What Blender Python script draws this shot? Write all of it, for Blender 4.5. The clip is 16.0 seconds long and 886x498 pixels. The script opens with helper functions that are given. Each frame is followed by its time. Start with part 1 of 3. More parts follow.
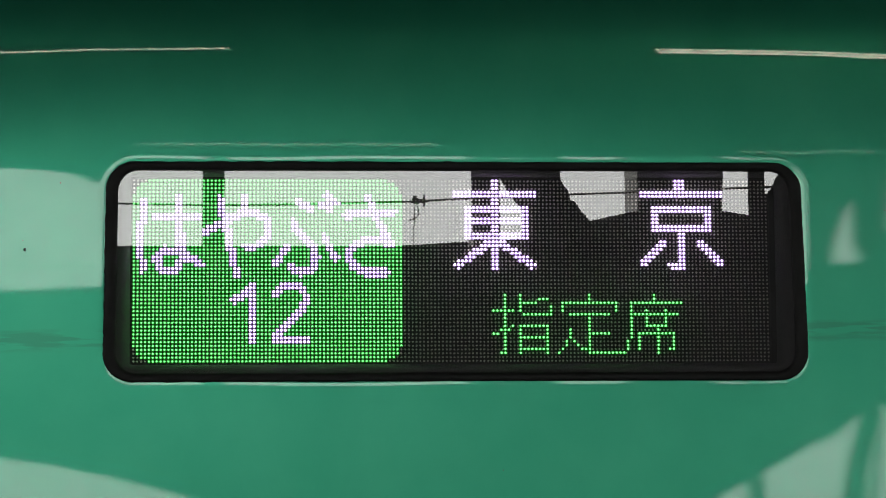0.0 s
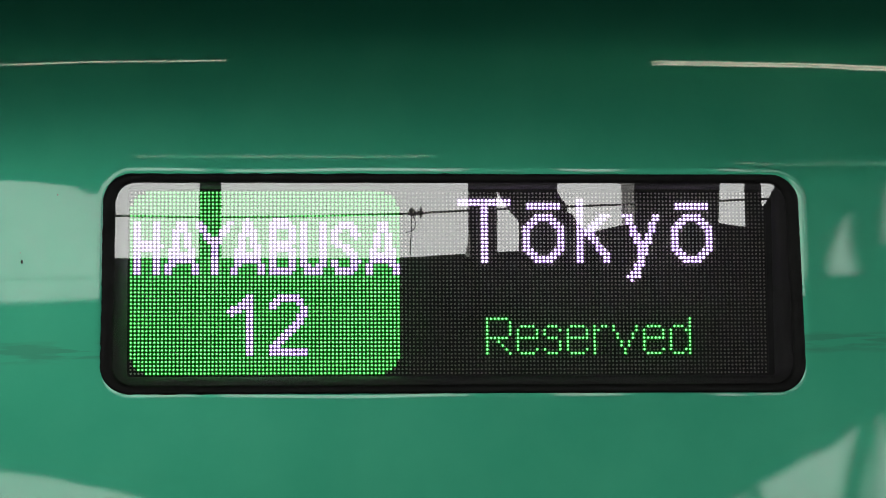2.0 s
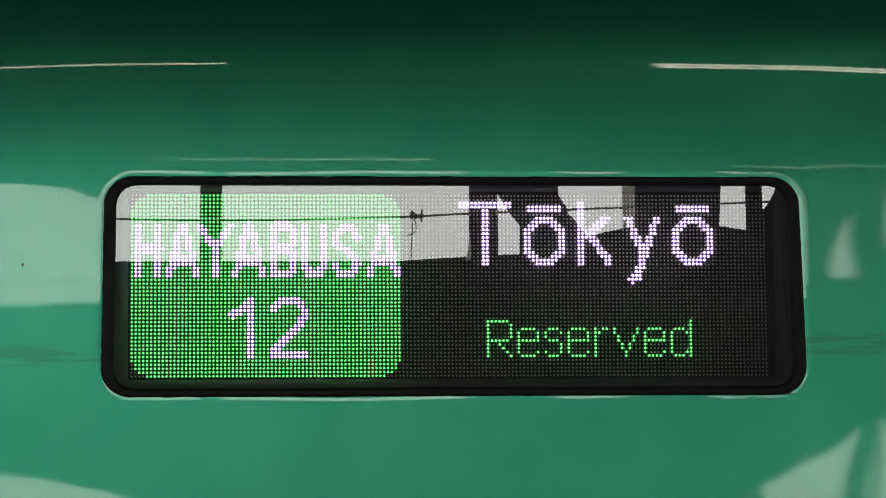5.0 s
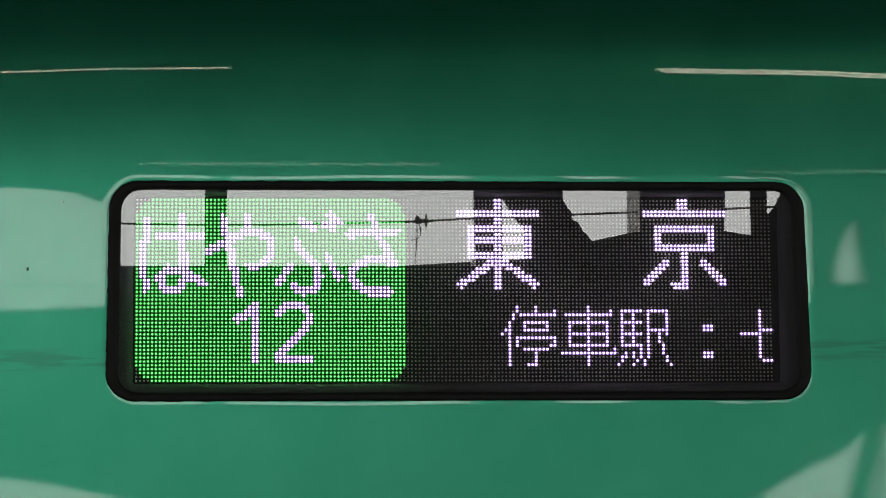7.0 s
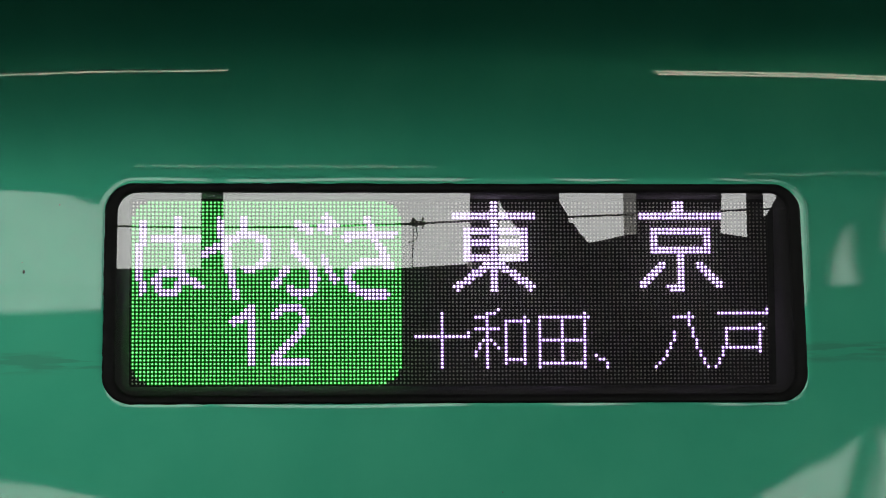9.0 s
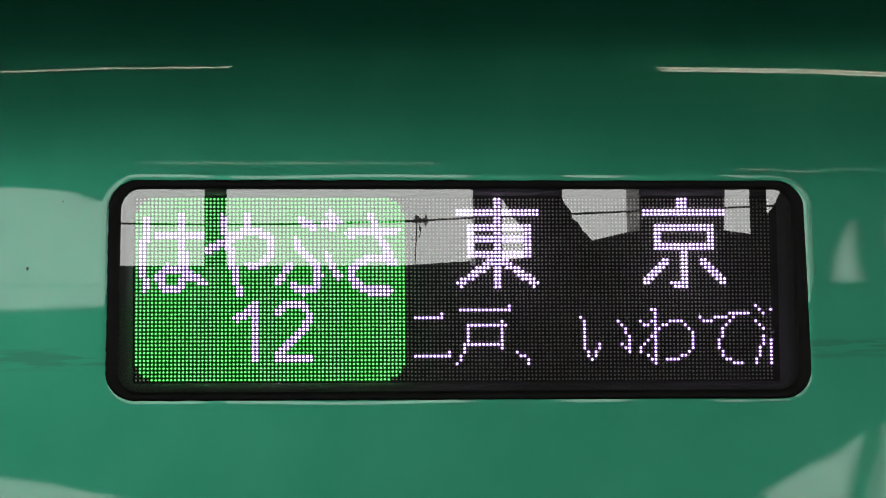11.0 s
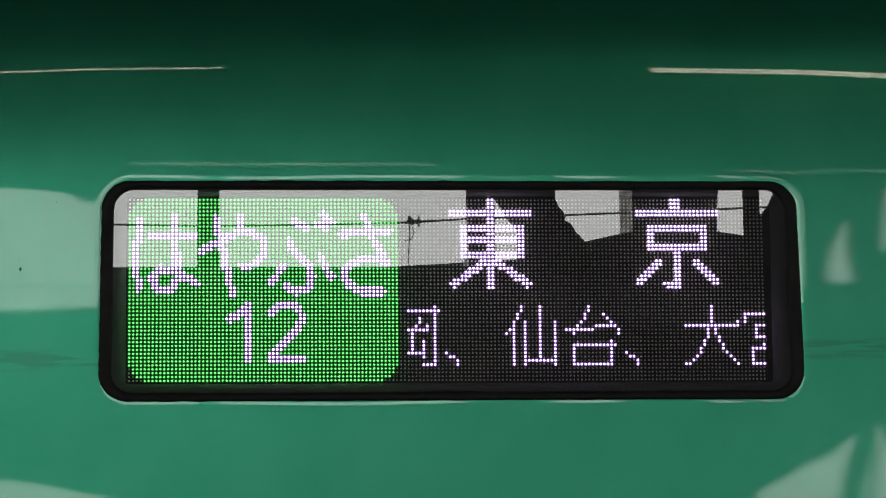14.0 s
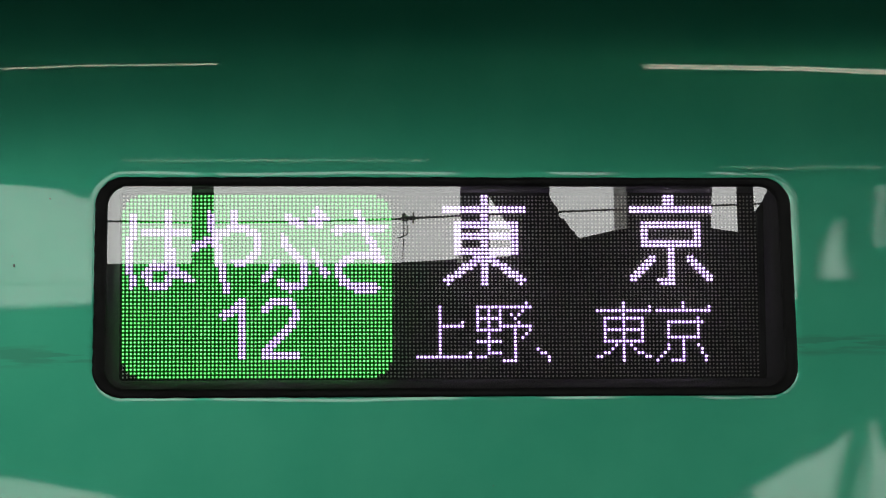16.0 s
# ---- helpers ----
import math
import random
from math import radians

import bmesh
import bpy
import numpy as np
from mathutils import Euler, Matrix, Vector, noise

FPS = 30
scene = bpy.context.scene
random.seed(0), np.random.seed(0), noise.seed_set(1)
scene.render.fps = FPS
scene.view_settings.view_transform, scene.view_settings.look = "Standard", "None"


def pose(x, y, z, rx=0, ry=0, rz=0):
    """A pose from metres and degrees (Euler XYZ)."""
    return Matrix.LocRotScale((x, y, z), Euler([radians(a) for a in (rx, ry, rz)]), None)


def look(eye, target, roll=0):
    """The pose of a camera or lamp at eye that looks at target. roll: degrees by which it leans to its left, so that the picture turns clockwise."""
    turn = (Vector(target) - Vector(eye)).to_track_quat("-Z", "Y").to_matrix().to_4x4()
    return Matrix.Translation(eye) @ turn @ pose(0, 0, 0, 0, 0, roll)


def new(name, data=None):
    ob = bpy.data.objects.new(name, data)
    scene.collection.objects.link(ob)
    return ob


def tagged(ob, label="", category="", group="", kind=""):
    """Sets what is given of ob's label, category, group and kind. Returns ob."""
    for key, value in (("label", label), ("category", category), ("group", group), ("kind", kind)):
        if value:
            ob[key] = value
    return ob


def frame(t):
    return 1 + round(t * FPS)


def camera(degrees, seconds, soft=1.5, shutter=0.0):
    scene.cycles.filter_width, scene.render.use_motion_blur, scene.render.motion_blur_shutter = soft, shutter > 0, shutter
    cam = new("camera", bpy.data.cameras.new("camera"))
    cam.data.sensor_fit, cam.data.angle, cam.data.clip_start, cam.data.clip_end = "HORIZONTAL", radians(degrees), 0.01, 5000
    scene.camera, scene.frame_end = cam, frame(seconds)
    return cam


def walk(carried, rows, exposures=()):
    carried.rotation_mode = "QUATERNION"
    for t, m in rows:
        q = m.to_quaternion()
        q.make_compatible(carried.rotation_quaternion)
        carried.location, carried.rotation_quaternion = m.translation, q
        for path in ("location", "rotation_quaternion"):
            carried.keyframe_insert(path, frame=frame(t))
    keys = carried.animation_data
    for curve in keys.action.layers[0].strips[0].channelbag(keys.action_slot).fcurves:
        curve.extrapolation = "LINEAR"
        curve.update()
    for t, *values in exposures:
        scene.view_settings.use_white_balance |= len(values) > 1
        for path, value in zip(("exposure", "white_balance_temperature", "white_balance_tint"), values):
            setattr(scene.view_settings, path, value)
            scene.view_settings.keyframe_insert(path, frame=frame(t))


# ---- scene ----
# A destination display in the side of a green express train, seen from the platform.
# x runs along the train, y into it, z up; the platform floor is z = 0.
cam = camera(18.4, 16.0, soft=1.0)
# seconds, the eye's x and z, turn to the right, tilt up, lean; degrees
AIM = [
    (0, -0.1876, 1.5929, 3.5843, 3.5984, -0.2274), (0.5, -0.1875, 1.5930, 3.6038, 3.6828, -0.2278),
    (1, -0.1876, 1.5928, 3.6044, 3.7603, -0.2847), (1.5, -0.1879, 1.5927, 3.6058, 3.8226, -0.2665),
    (2, -0.1881, 1.5928, 3.6511, 3.8525, -0.2594), (2.5, -0.1883, 1.5926, 3.6508, 3.7733, -0.2643),
    (3, -0.1881, 1.5929, 3.6504, 3.8379, -0.3126), (3.5, -0.1882, 1.5922, 3.6518, 3.8713, -0.2843),
    (4, -0.1880, 1.5924, 3.6739, 3.8747, -0.2941), (6.5, -0.1884, 1.5919, 3.5463, 4.0121, -0.2333),
    (7, -0.1884, 1.5920, 3.5386, 4.0219, -0.2098), (7.5, -0.1880, 1.5918, 3.4951, 3.9814, -0.1880),
    (8, -0.1882, 1.5921, 3.5247, 3.9745, -0.2385), (8.5, -0.1880, 1.5922, 3.5603, 4.0091, -0.2765),
    (9, -0.1881, 1.5922, 3.6124, 4.0698, -0.2749), (11.5, -0.1885, 1.5914, 3.5350, 4.0049, -0.3036),
    (12, -0.1885, 1.5916, 3.5323, 4.0513, -0.2995), (12.5, -0.1885, 1.5914, 3.5538, 4.0570, -0.3409),
    (13, -0.1883, 1.5911, 3.5892, 4.0333, -0.3094), (13.5, -0.1885, 1.5907, 3.6307, 4.0114, -0.3259),
    (14, -0.1886, 1.5907, 3.6943, 4.0413, -0.3044), (14.5, -0.1887, 1.5905, 3.7311, 4.0559, -0.3079),
    (15, -0.1887, 1.5904, 3.7700, 4.0369, -0.3109), (15.5, -0.1882, 1.5904, 3.7754, 3.9957, -0.2651),
    (16, -0.1880, 1.5905, 3.8106, 3.9693, -0.3191),
]


def aimed(x, z, turn, tilt, lean):
    a, b = radians(turn), radians(tilt)
    way = Vector((math.sin(a) * math.cos(b), math.cos(a) * math.cos(b), math.sin(b)))
    eye = Vector((x, -2.8137, z))
    return look(eye, eye + way, lean)


walk(cam, [(t, aimed(*row)) for t, *row in AIM], [(0, 2.54), (1.5, 2.50), (4, 2.48), (6.5, 2.38), (7, 2.32), (12.5, 2.25), (16, 2.31)])

# ---- light: an overcast sky beyond the platform roofs ----
world = bpy.data.worlds.new("sky")
scene.world = world
world.use_nodes = True
wn, wl = world.node_tree.nodes, world.node_tree.links
sky = wn.new("ShaderNodeTexSky")
sky.sky_type, sky.sun_disc = "NISHITA", False
sky.sun_elevation, sky.sun_rotation = radians(55), radians(0)
sky.dust_density, sky.air_density = 4.0, 1.0
grey = wn.new("ShaderNodeHueSaturation")
grey.inputs["Saturation"].default_value = 0.12
wl.new(sky.outputs[0], grey.inputs["Color"])
cloud = wn.new("ShaderNodeMix")
cloud.data_type = "RGBA"
cloud.inputs["Factor"].default_value = 0.8
cloud.inputs["B"].default_value = (6.3, 6.4, 6.15, 1)      # an even layer of bright cloud
wl.new(grey.outputs[0], cloud.inputs["A"])
wl.new(cloud.outputs["Result"], wn["Background"].inputs[0])
wn["Background"].inputs[1].default_value = 0.14

sun = new("sun", bpy.data.lights.new("sun", "SUN"))
sun.data.energy, sun.data.angle, sun.data.color = 0.6, radians(15), (1.0, 0.96, 0.9)
sun.matrix_world = look((0, 20, 30), (0, 0, 0))


# ---- materials ----
def material(name, colour, rough=0.5, metal=0.0, **more):
    m = bpy.data.materials.new(name)
    m.use_nodes = True
    b = m.node_tree.nodes["Principled BSDF"]
    b.inputs["Base Color"].default_value = (*colour, 1)
    b.inputs["Roughness"].default_value, b.inputs["Metallic"].default_value = rough, metal
    for k, v in more.items():
        b.inputs[k.replace("_", " ")].default_value = v
    return m


def noisy(m, scale, low, high, socket="Roughness", detail=4.0, stretch=(1, 1, 1)):
    """Varies a number of the surface by noise in metres."""
    n, l = m.node_tree.nodes, m.node_tree.links
    co, mp, no, ra = (n.new("ShaderNode" + k) for k in ("TexCoord", "Mapping", "TexNoise", "MapRange"))
    mp.inputs["Scale"].default_value = stretch
    no.inputs["Scale"].default_value, no.inputs["Detail"].default_value = scale, detail
    ra.inputs["From Min"].default_value, ra.inputs["From Max"].default_value = 0.3, 0.7
    ra.inputs["To Min"].default_value, ra.inputs["To Max"].default_value = low, high
    l.new(co.outputs["Object"], mp.inputs["Vector"])
    l.new(mp.outputs[0], no.inputs["Vector"])
    l.new(no.outputs["Fac"], ra.inputs["Value"])
    l.new(ra.outputs[0], n["Principled BSDF"].inputs[socket])
    return m


def tinted(m, scale, a, b, detail=5.0, stretch=(1, 1, 1), low=0.35, high=0.65):
    """Two base colours mixed by noise."""
    n, l = m.node_tree.nodes, m.node_tree.links
    co, mp, no, ra, mx = (n.new("ShaderNode" + k) for k in ("TexCoord", "Mapping", "TexNoise", "MapRange", "Mix"))
    mx.data_type = "RGBA"
    mp.inputs["Scale"].default_value = stretch
    no.inputs["Scale"].default_value, no.inputs["Detail"].default_value = scale, detail
    ra.inputs["From Min"].default_value, ra.inputs["From Max"].default_value = low, high
    mx.inputs["A"].default_value, mx.inputs["B"].default_value = (*a, 1), (*b, 1)
    l.new(co.outputs["Object"], mp.inputs["Vector"])
    l.new(mp.outputs[0], no.inputs["Vector"])
    l.new(no.outputs["Fac"], ra.inputs["Value"])
    l.new(ra.outputs[0], mx.inputs["Factor"])
    l.new(mx.outputs["Result"], n["Principled BSDF"].inputs["Base Color"])
    return m


def bumpy(m, scale, strength, distance, detail=3.0, coat=False, stretch=(1, 1, 1)):
    n, l = m.node_tree.nodes, m.node_tree.links
    co, mp, no, bu = (n.new("ShaderNode" + k) for k in ("TexCoord", "Mapping", "TexNoise", "Bump"))
    mp.inputs["Scale"].default_value = stretch
    no.inputs["Scale"].default_value, no.inputs["Detail"].default_value = scale, detail
    bu.inputs["Strength"].default_value, bu.inputs["Distance"].default_value = strength, distance
    l.new(co.outputs["Object"], mp.inputs["Vector"])
    l.new(mp.outputs[0], no.inputs["Vector"])
    l.new(no.outputs["Fac"], bu.inputs["Height"])
    l.new(bu.outputs[0], n["Principled BSDF"].inputs["Coat Normal" if coat else "Normal"])
    return m


def grimy(m):
    """A long rubbed smear at one height and faint runs down the paint."""
    n, l = m.node_tree.nodes, m.node_tree.links
    b = n["Principled BSDF"]
    co, mp, no, sp = (n.new("ShaderNode" + k) for k in ("TexCoord", "Mapping", "TexNoise", "SeparateXYZ"))
    mp.inputs["Scale"].default_value = (15, 1, 130)
    no.inputs["Scale"].default_value, no.inputs["Detail"].default_value = 1.0, 4.0
    l.new(co.outputs["Object"], sp.inputs[0])
    l.new(co.outputs["Object"], mp.inputs["Vector"])
    l.new(mp.outputs[0], no.inputs["Vector"])

    def maths(kind, x, y):
        k = n.new("ShaderNodeMath")
        k.operation = kind
        for i, v in enumerate((x, y)):
            if isinstance(v, (int, float)):
                k.inputs[i].default_value = v
            else:
                l.new(v, k.inputs[i])
        return k.outputs[0]
    slant = maths("MULTIPLY", sp.outputs["X"], -0.012)
    off = maths("ABSOLUTE", maths("SUBTRACT", maths("ADD", sp.outputs["Z"], slant), -0.0690), 0)
    near = maths("MAXIMUM", maths("SUBTRACT", 1.0, maths("DIVIDE", off, 0.013)), 0.0)
    ends = maths("GREATER_THAN", maths("ABSOLUTE", sp.outputs["X"], 0), 0.2)
    patch = maths("MAXIMUM", maths("MULTIPLY", maths("SUBTRACT", no.outputs["Fac"], 0.46), 4.5), 0.0)
    mask = maths("MINIMUM", maths("MULTIPLY", maths("MULTIPLY", near, patch), ends), 0.32)
    mx = n.new("ShaderNodeMix")
    mx.data_type = "RGBA"
    l.new(mask, mx.inputs["Factor"])
    l.new(b.inputs["Base Color"].links[0].from_socket, mx.inputs["A"])
    mx.inputs["B"].default_value = (0.03, 0.05, 0.04, 1)
    l.new(mx.outputs["Result"], b.inputs["Base Color"])
    m2, n2, ra = (n.new("ShaderNode" + k) for k in ("Mapping", "TexNoise", "MapRange"))
    m2.inputs["Scale"].default_value = (48, 1, 26)
    n2.inputs["Scale"].default_value, n2.inputs["Detail"].default_value = 1.0, 5.0
    ra.inputs["From Min"].default_value, ra.inputs["From Max"].default_value = 0.35, 0.7
    ra.inputs["To Min"].default_value, ra.inputs["To Max"].default_value = 0.82, 1.0
    l.new(co.outputs["Object"], m2.inputs["Vector"])
    l.new(m2.outputs[0], n2.inputs["Vector"])
    l.new(n2.outputs["Fac"], ra.inputs["Value"])
    l.new(ra.outputs[0], b.inputs["Coat Weight"])


PAINT = material("green metallic paint", (0.02, 0.28, 0.17), 0.35, 0.85, Coat_Weight=1.0, Coat_Roughness=0.022, Coat_IOR=1.55)
tinted(PAINT, 9.0, (0.023, 0.244, 0.145), (0.030, 0.265, 0.158))
bumpy(PAINT, 420.0, 0.030, 0.0002, coat=True)
grimy(PAINT)
RUBBER = noisy(material("black rubber", (0.004, 0.004, 0.004), 0.5, 0.0, Specular_IOR_Level=0.12), 60, 0.45, 0.65)
HOUSING = noisy(material("black painted housing", (0.013, 0.013, 0.014), 0.6, 0.0, Specular_IOR_Level=0.1), 30, 0.5, 0.75)
GREYED = noisy(material("dusty black housing", (0.085, 0.083, 0.088), 0.7, 0.0, Specular_IOR_Level=0.2), 40, 0.6, 0.8)
DIRT = material("dried dirt", (0.05, 0.075, 0.065), 0.8)
BOARD = material("black display board", (0.022, 0.022, 0.0195), 0.6, 0.0, Specular_IOR_Level=0.1)
LENS = material("unlit lamp lens", (0.74, 0.70, 0.61), 0.35)


def smoked(name, tint, ior):
    """Flat smoked glass: a clear mirror by its gloss, the rest dimmed on its way through."""
    m = bpy.data.materials.new(name)
    m.use_nodes = True
    n, l = m.node_tree.nodes, m.node_tree.links
    n.remove(n["Principled BSDF"])
    tr, gl, mx, fr = (n.new("ShaderNode" + k) for k in ("BsdfTransparent", "BsdfGlossy", "MixShader", "Fresnel"))
    tr.inputs["Color"].default_value = (*tint, 1)
    gl.inputs["Roughness"].default_value = 0.0
    gl.inputs["Color"].default_value = (1, 1, 1, 1)
    fr.inputs["IOR"].default_value = ior
    l.new(fr.outputs[0], mx.inputs[0])
    l.new(tr.outputs[0], mx.inputs[1])
    l.new(gl.outputs[0], mx.inputs[2])
    l.new(mx.outputs[0], n["Material Output"].inputs["Surface"])
    return m


GLASS = smoked("smoked glass", (0.42, 0.42, 0.42), 1.9)
REAR = smoked("bloomed rear of the glass", (1, 1, 1), 1.02)
DARK = tinted(material("dark weathered steel", (0.02, 0.02, 0.02), 0.8, 0.0, Specular_IOR_Level=0.15), 2.0, (0.006, 0.0065, 0.007), (0.015, 0.015, 0.015))
# near black, to darken what the paint mirrors from overhead
CEILING = tinted(material("near-black roof boards", (0.02, 0.02, 0.02), 0.85, 0.0, Specular_IOR_Level=0.15), 1.5, (0.003, 0.003, 0.003), (0.008, 0.008, 0.007))
CONCRETE = tinted(material("concrete", (0.3, 0.3, 0.29), 0.85), 1.2, (0.24, 0.24, 0.23), (0.36, 0.355, 0.34))
ASPHALT = tinted(material("platform paving", (0.08, 0.08, 0.08), 0.8), 3.0, (0.05, 0.05, 0.05), (0.11, 0.11, 0.105))
BALLAST = tinted(material("ballast", (0.12, 0.11, 0.1), 0.9), 14.0, (0.07, 0.065, 0.06), (0.18, 0.17, 0.155))
COPPER = material("weathered copper wire", (0.02, 0.02, 0.018), 0.6, 0.3)


def glow(name, colour, strength):
    m = material(name, (0.02, 0.02, 0.02), 0.5)
    b = m.node_tree.nodes["Principled BSDF"]
    b.inputs["Emission Color"].default_value, b.inputs["Emission Strength"].default_value = (*colour, 1), strength
    return m


LIT_GREEN = glow("lit green lamp", (0.22, 1.0, 0.28), 0.86)
LIT_WHITE = glow("lit white lamp", (1.0, 0.88, 1.0), 1.32)
# emission painted round lit lamps: green spill on the board, violet fringe on white
HALO_GREEN = glow("glow halo round a lit green lamp", (0.0, 1.0, 0.01), 0.085)
HALO_WHITE = glow("glow halo round a lit white lamp", (0.54, 0.25, 1.0), 0.36)
TUBE = glow("fluorescent tube", (1.0, 0.96, 0.74), 2.6)

# ---- the display's own space: u along the train, v into it, w up its slightly leaning side ----
LEAN = pose(0, 0, 1.75, -3, 0, 0)
PITCH = 0.004
COLUMNS, ROWS, GREEN = 168, 48, 70
FINE = PITCH * 93 / 95       # the route board's lamps sit a little closer together
BACK, SCROLL, FRONT, PAGE = 0.0220, 0.0206, 0.0196, 0.0184


def spot(c, r, v, fine=False):
    x = -10.5 * PITCH + (c - 72) * FINE if fine else (c - 82.5) * PITCH
    return Vector((x, v, (23.5 - r) * PITCH))


def part(name, bm, mat, parent=None, label="", smooth=False):
    me = bpy.data.meshes.new(name)
    bm.to_mesh(me)
    bm.free()
    me.materials.append(mat)
    if smooth:
        me.polygons.foreach_set("use_smooth", [True] * len(me.polygons))
    ob = new(name, me)
    if parent:
        ob.parent = parent
    if label:
        tagged(ob, label)
    return ob


def box(bm, x0, x1, y0, y1, z0, z1, bevel=0.0):
    made = bmesh.ops.create_cube(bm, size=1.0)["verts"]
    for v in made:
        v.co = Vector((x0 + (v.co.x + 0.5) * (x1 - x0), y0 + (v.co.y + 0.5) * (y1 - y0), z0 + (v.co.z + 0.5) * (z1 - z0)))
    if bevel:
        edges = {e for v in made for e in v.link_edges}
        bmesh.ops.bevel(bm, geom=list(edges), offset=bevel, segments=2, affect="EDGES", profile=0.5)
    return bm


def rod(bm, a, b, radius, sides=8):
    """A round bar from a to b."""
    a, b = Vector(a), Vector(b)
    q = (b - a).to_track_quat("Z", "Y")
    rings = []
    for p in (a, b):
        rings.append([bm.verts.new(p + q @ Vector((radius * math.cos(k * math.tau / sides), radius * math.sin(k * math.tau / sides), 0))) for k in range(sides)])
    for k in range(sides):
        bm.faces.new((rings[0][k], rings[0][(k + 1) % sides], rings[1][(k + 1) % sides], rings[1][k]))
    bm.faces.new(rings[0][::-1])
    bm.faces.new(rings[1])
    return bm


def plate(bm, outline, y0, y1):
    """A flat plate of that outline in x and z, between two depths."""
    front = [bm.verts.new((x, y0, z)) for x, z in outline]
    rear = [bm.verts.new((x, y1, z)) for x, z in outline]
    n = len(outline)
    bm.faces.new(front)
    bm.faces.new(rear[::-1])
    for k in range(n):
        bm.faces.new((front[k], rear[k], rear[(k + 1) % n], front[(k + 1) % n]))
    bmesh.ops.recalc_face_normals(bm, faces=bm.faces)
    return bm


def lamps(name, cells, v, radius, mat, parent=None, label="", fine=False):
    """Small domed lamps on the grid, as one mesh."""
    points, faces = [], []
    # lit lamps get a wide outer ring that carries their painted halo
    body = 0.00196 if mat in (LIT_GREEN, LIT_WHITE) else radius * 1.25
    for c, r in cells:
        p, n = spot(c, r, v, fine), len(points)
        for rad, rise in ((body, 0.0), (radius, 0.00045)):
            for k in range(8):
                a = (k + 0.5) * math.tau / 8
                points.append((p.x + rad * math.cos(a), p.y - rise, p.z + rad * math.sin(a)))
        faces += [(n + k, n + (k + 1) % 8, n + 8 + (k + 1) % 8, n + 8 + k) for k in range(8)]
        faces.append(tuple(n + 8 + k for k in range(8)))
    me = bpy.data.meshes.new(name)
    me.from_pydata(points, [], faces)
    me.materials.append(mat)
    rim = {LIT_GREEN: HALO_GREEN, LIT_WHITE: HALO_WHITE}.get(mat)
    if rim:
        me.materials.append(rim)
        me.polygons.foreach_set("material_index", [int(k % 9 < 8) for k in range(len(faces))])
    ob = new(name, me)
    if parent:
        ob.parent = parent
    if label:
        tagged(ob, label)
    return tagged(ob, kind="stuff")


def loop_points(x, z, r, n=8, long=36, short=14):
    """A rectangle with rounded corners round the middle."""
    out = []
    for sx, sz, a0 in ((1, 1, 0), (-1, 1, 90), (-1, -1, 180), (1, -1, 270)):
        for k in range(n + 1):
            a = radians(a0 + 90 * k / n)
            out.append((sx * (x - r) + r * math.cos(a), sz * (z - r) + r * math.sin(a)))
    full = []
    for i, p in enumerate(out):      # the straight sides get points of their own
        full.append(p)
        q = out[(i + 1) % len(out)]
        if i % (n + 1) == n:
            m = long if i // (n + 1) % 2 == 0 else short
            full += [(p[0] + (q[0] - p[0]) * k / m, p[1] + (q[1] - p[1]) * k / m) for k in range(1, m)]
    return full


def taper(x, z):
    """The cut-out is a little narrower at its top."""
    up = min(1.0, max(0.0, (z + 0.08) / 0.19))
    side = min(1.0, max(0.0, (abs(x) - 0.25) / 0.10))
    return up * side * (-0.0046 if x > 0 else 0.0024)


def ring(bm, steps, cx=0.0, cz=0.0, long=36, short=14):
    """Joins rounded rectangles (half width, half height, corner, depth) into one strip."""
    rows = [[bm.verts.new((cx + x + taper(x, z), v, cz + z)) for x, z in loop_points(hx, hz, r, 8, long, short)] for hx, hz, r, v in steps]
    n = len(rows[0])
    for a, b in zip(rows, rows[1:]):
        for k in range(n):
            bm.faces.new((a[k], a[(k + 1) % n], b[(k + 1) % n], b[k]))
    return bm


# ---- the train's side ----
def skin_depth(u, w):
    """How far the painted side lies behind the plane of the glass."""
    v = -0.0012 + 0.0143 * w + w * w / 10.4
    if w > 0.10:
        v += (w - 0.10) ** 2 / 1.6
    if w > 0.24:
        v += (w - 0.24) ** 2 / 0.7      # the shoulder of the roof begins
    beside = max(0.0, abs(u - CX) - HX)
    bend = 0.13 if w > 0.0136 else 0.03
    v += bend * math.exp(-((w / 0.16) ** 4)) / (1 + (beside / 0.06) ** 2) * (w - 0.0136) ** 2    # the sheet pulls in round the cut-out
    return v


CX, CZ = 0.0038, -0.0028       # middle of the window in the display's space
HX, HZ, HR = 0.3630, 0.1132, 0.029


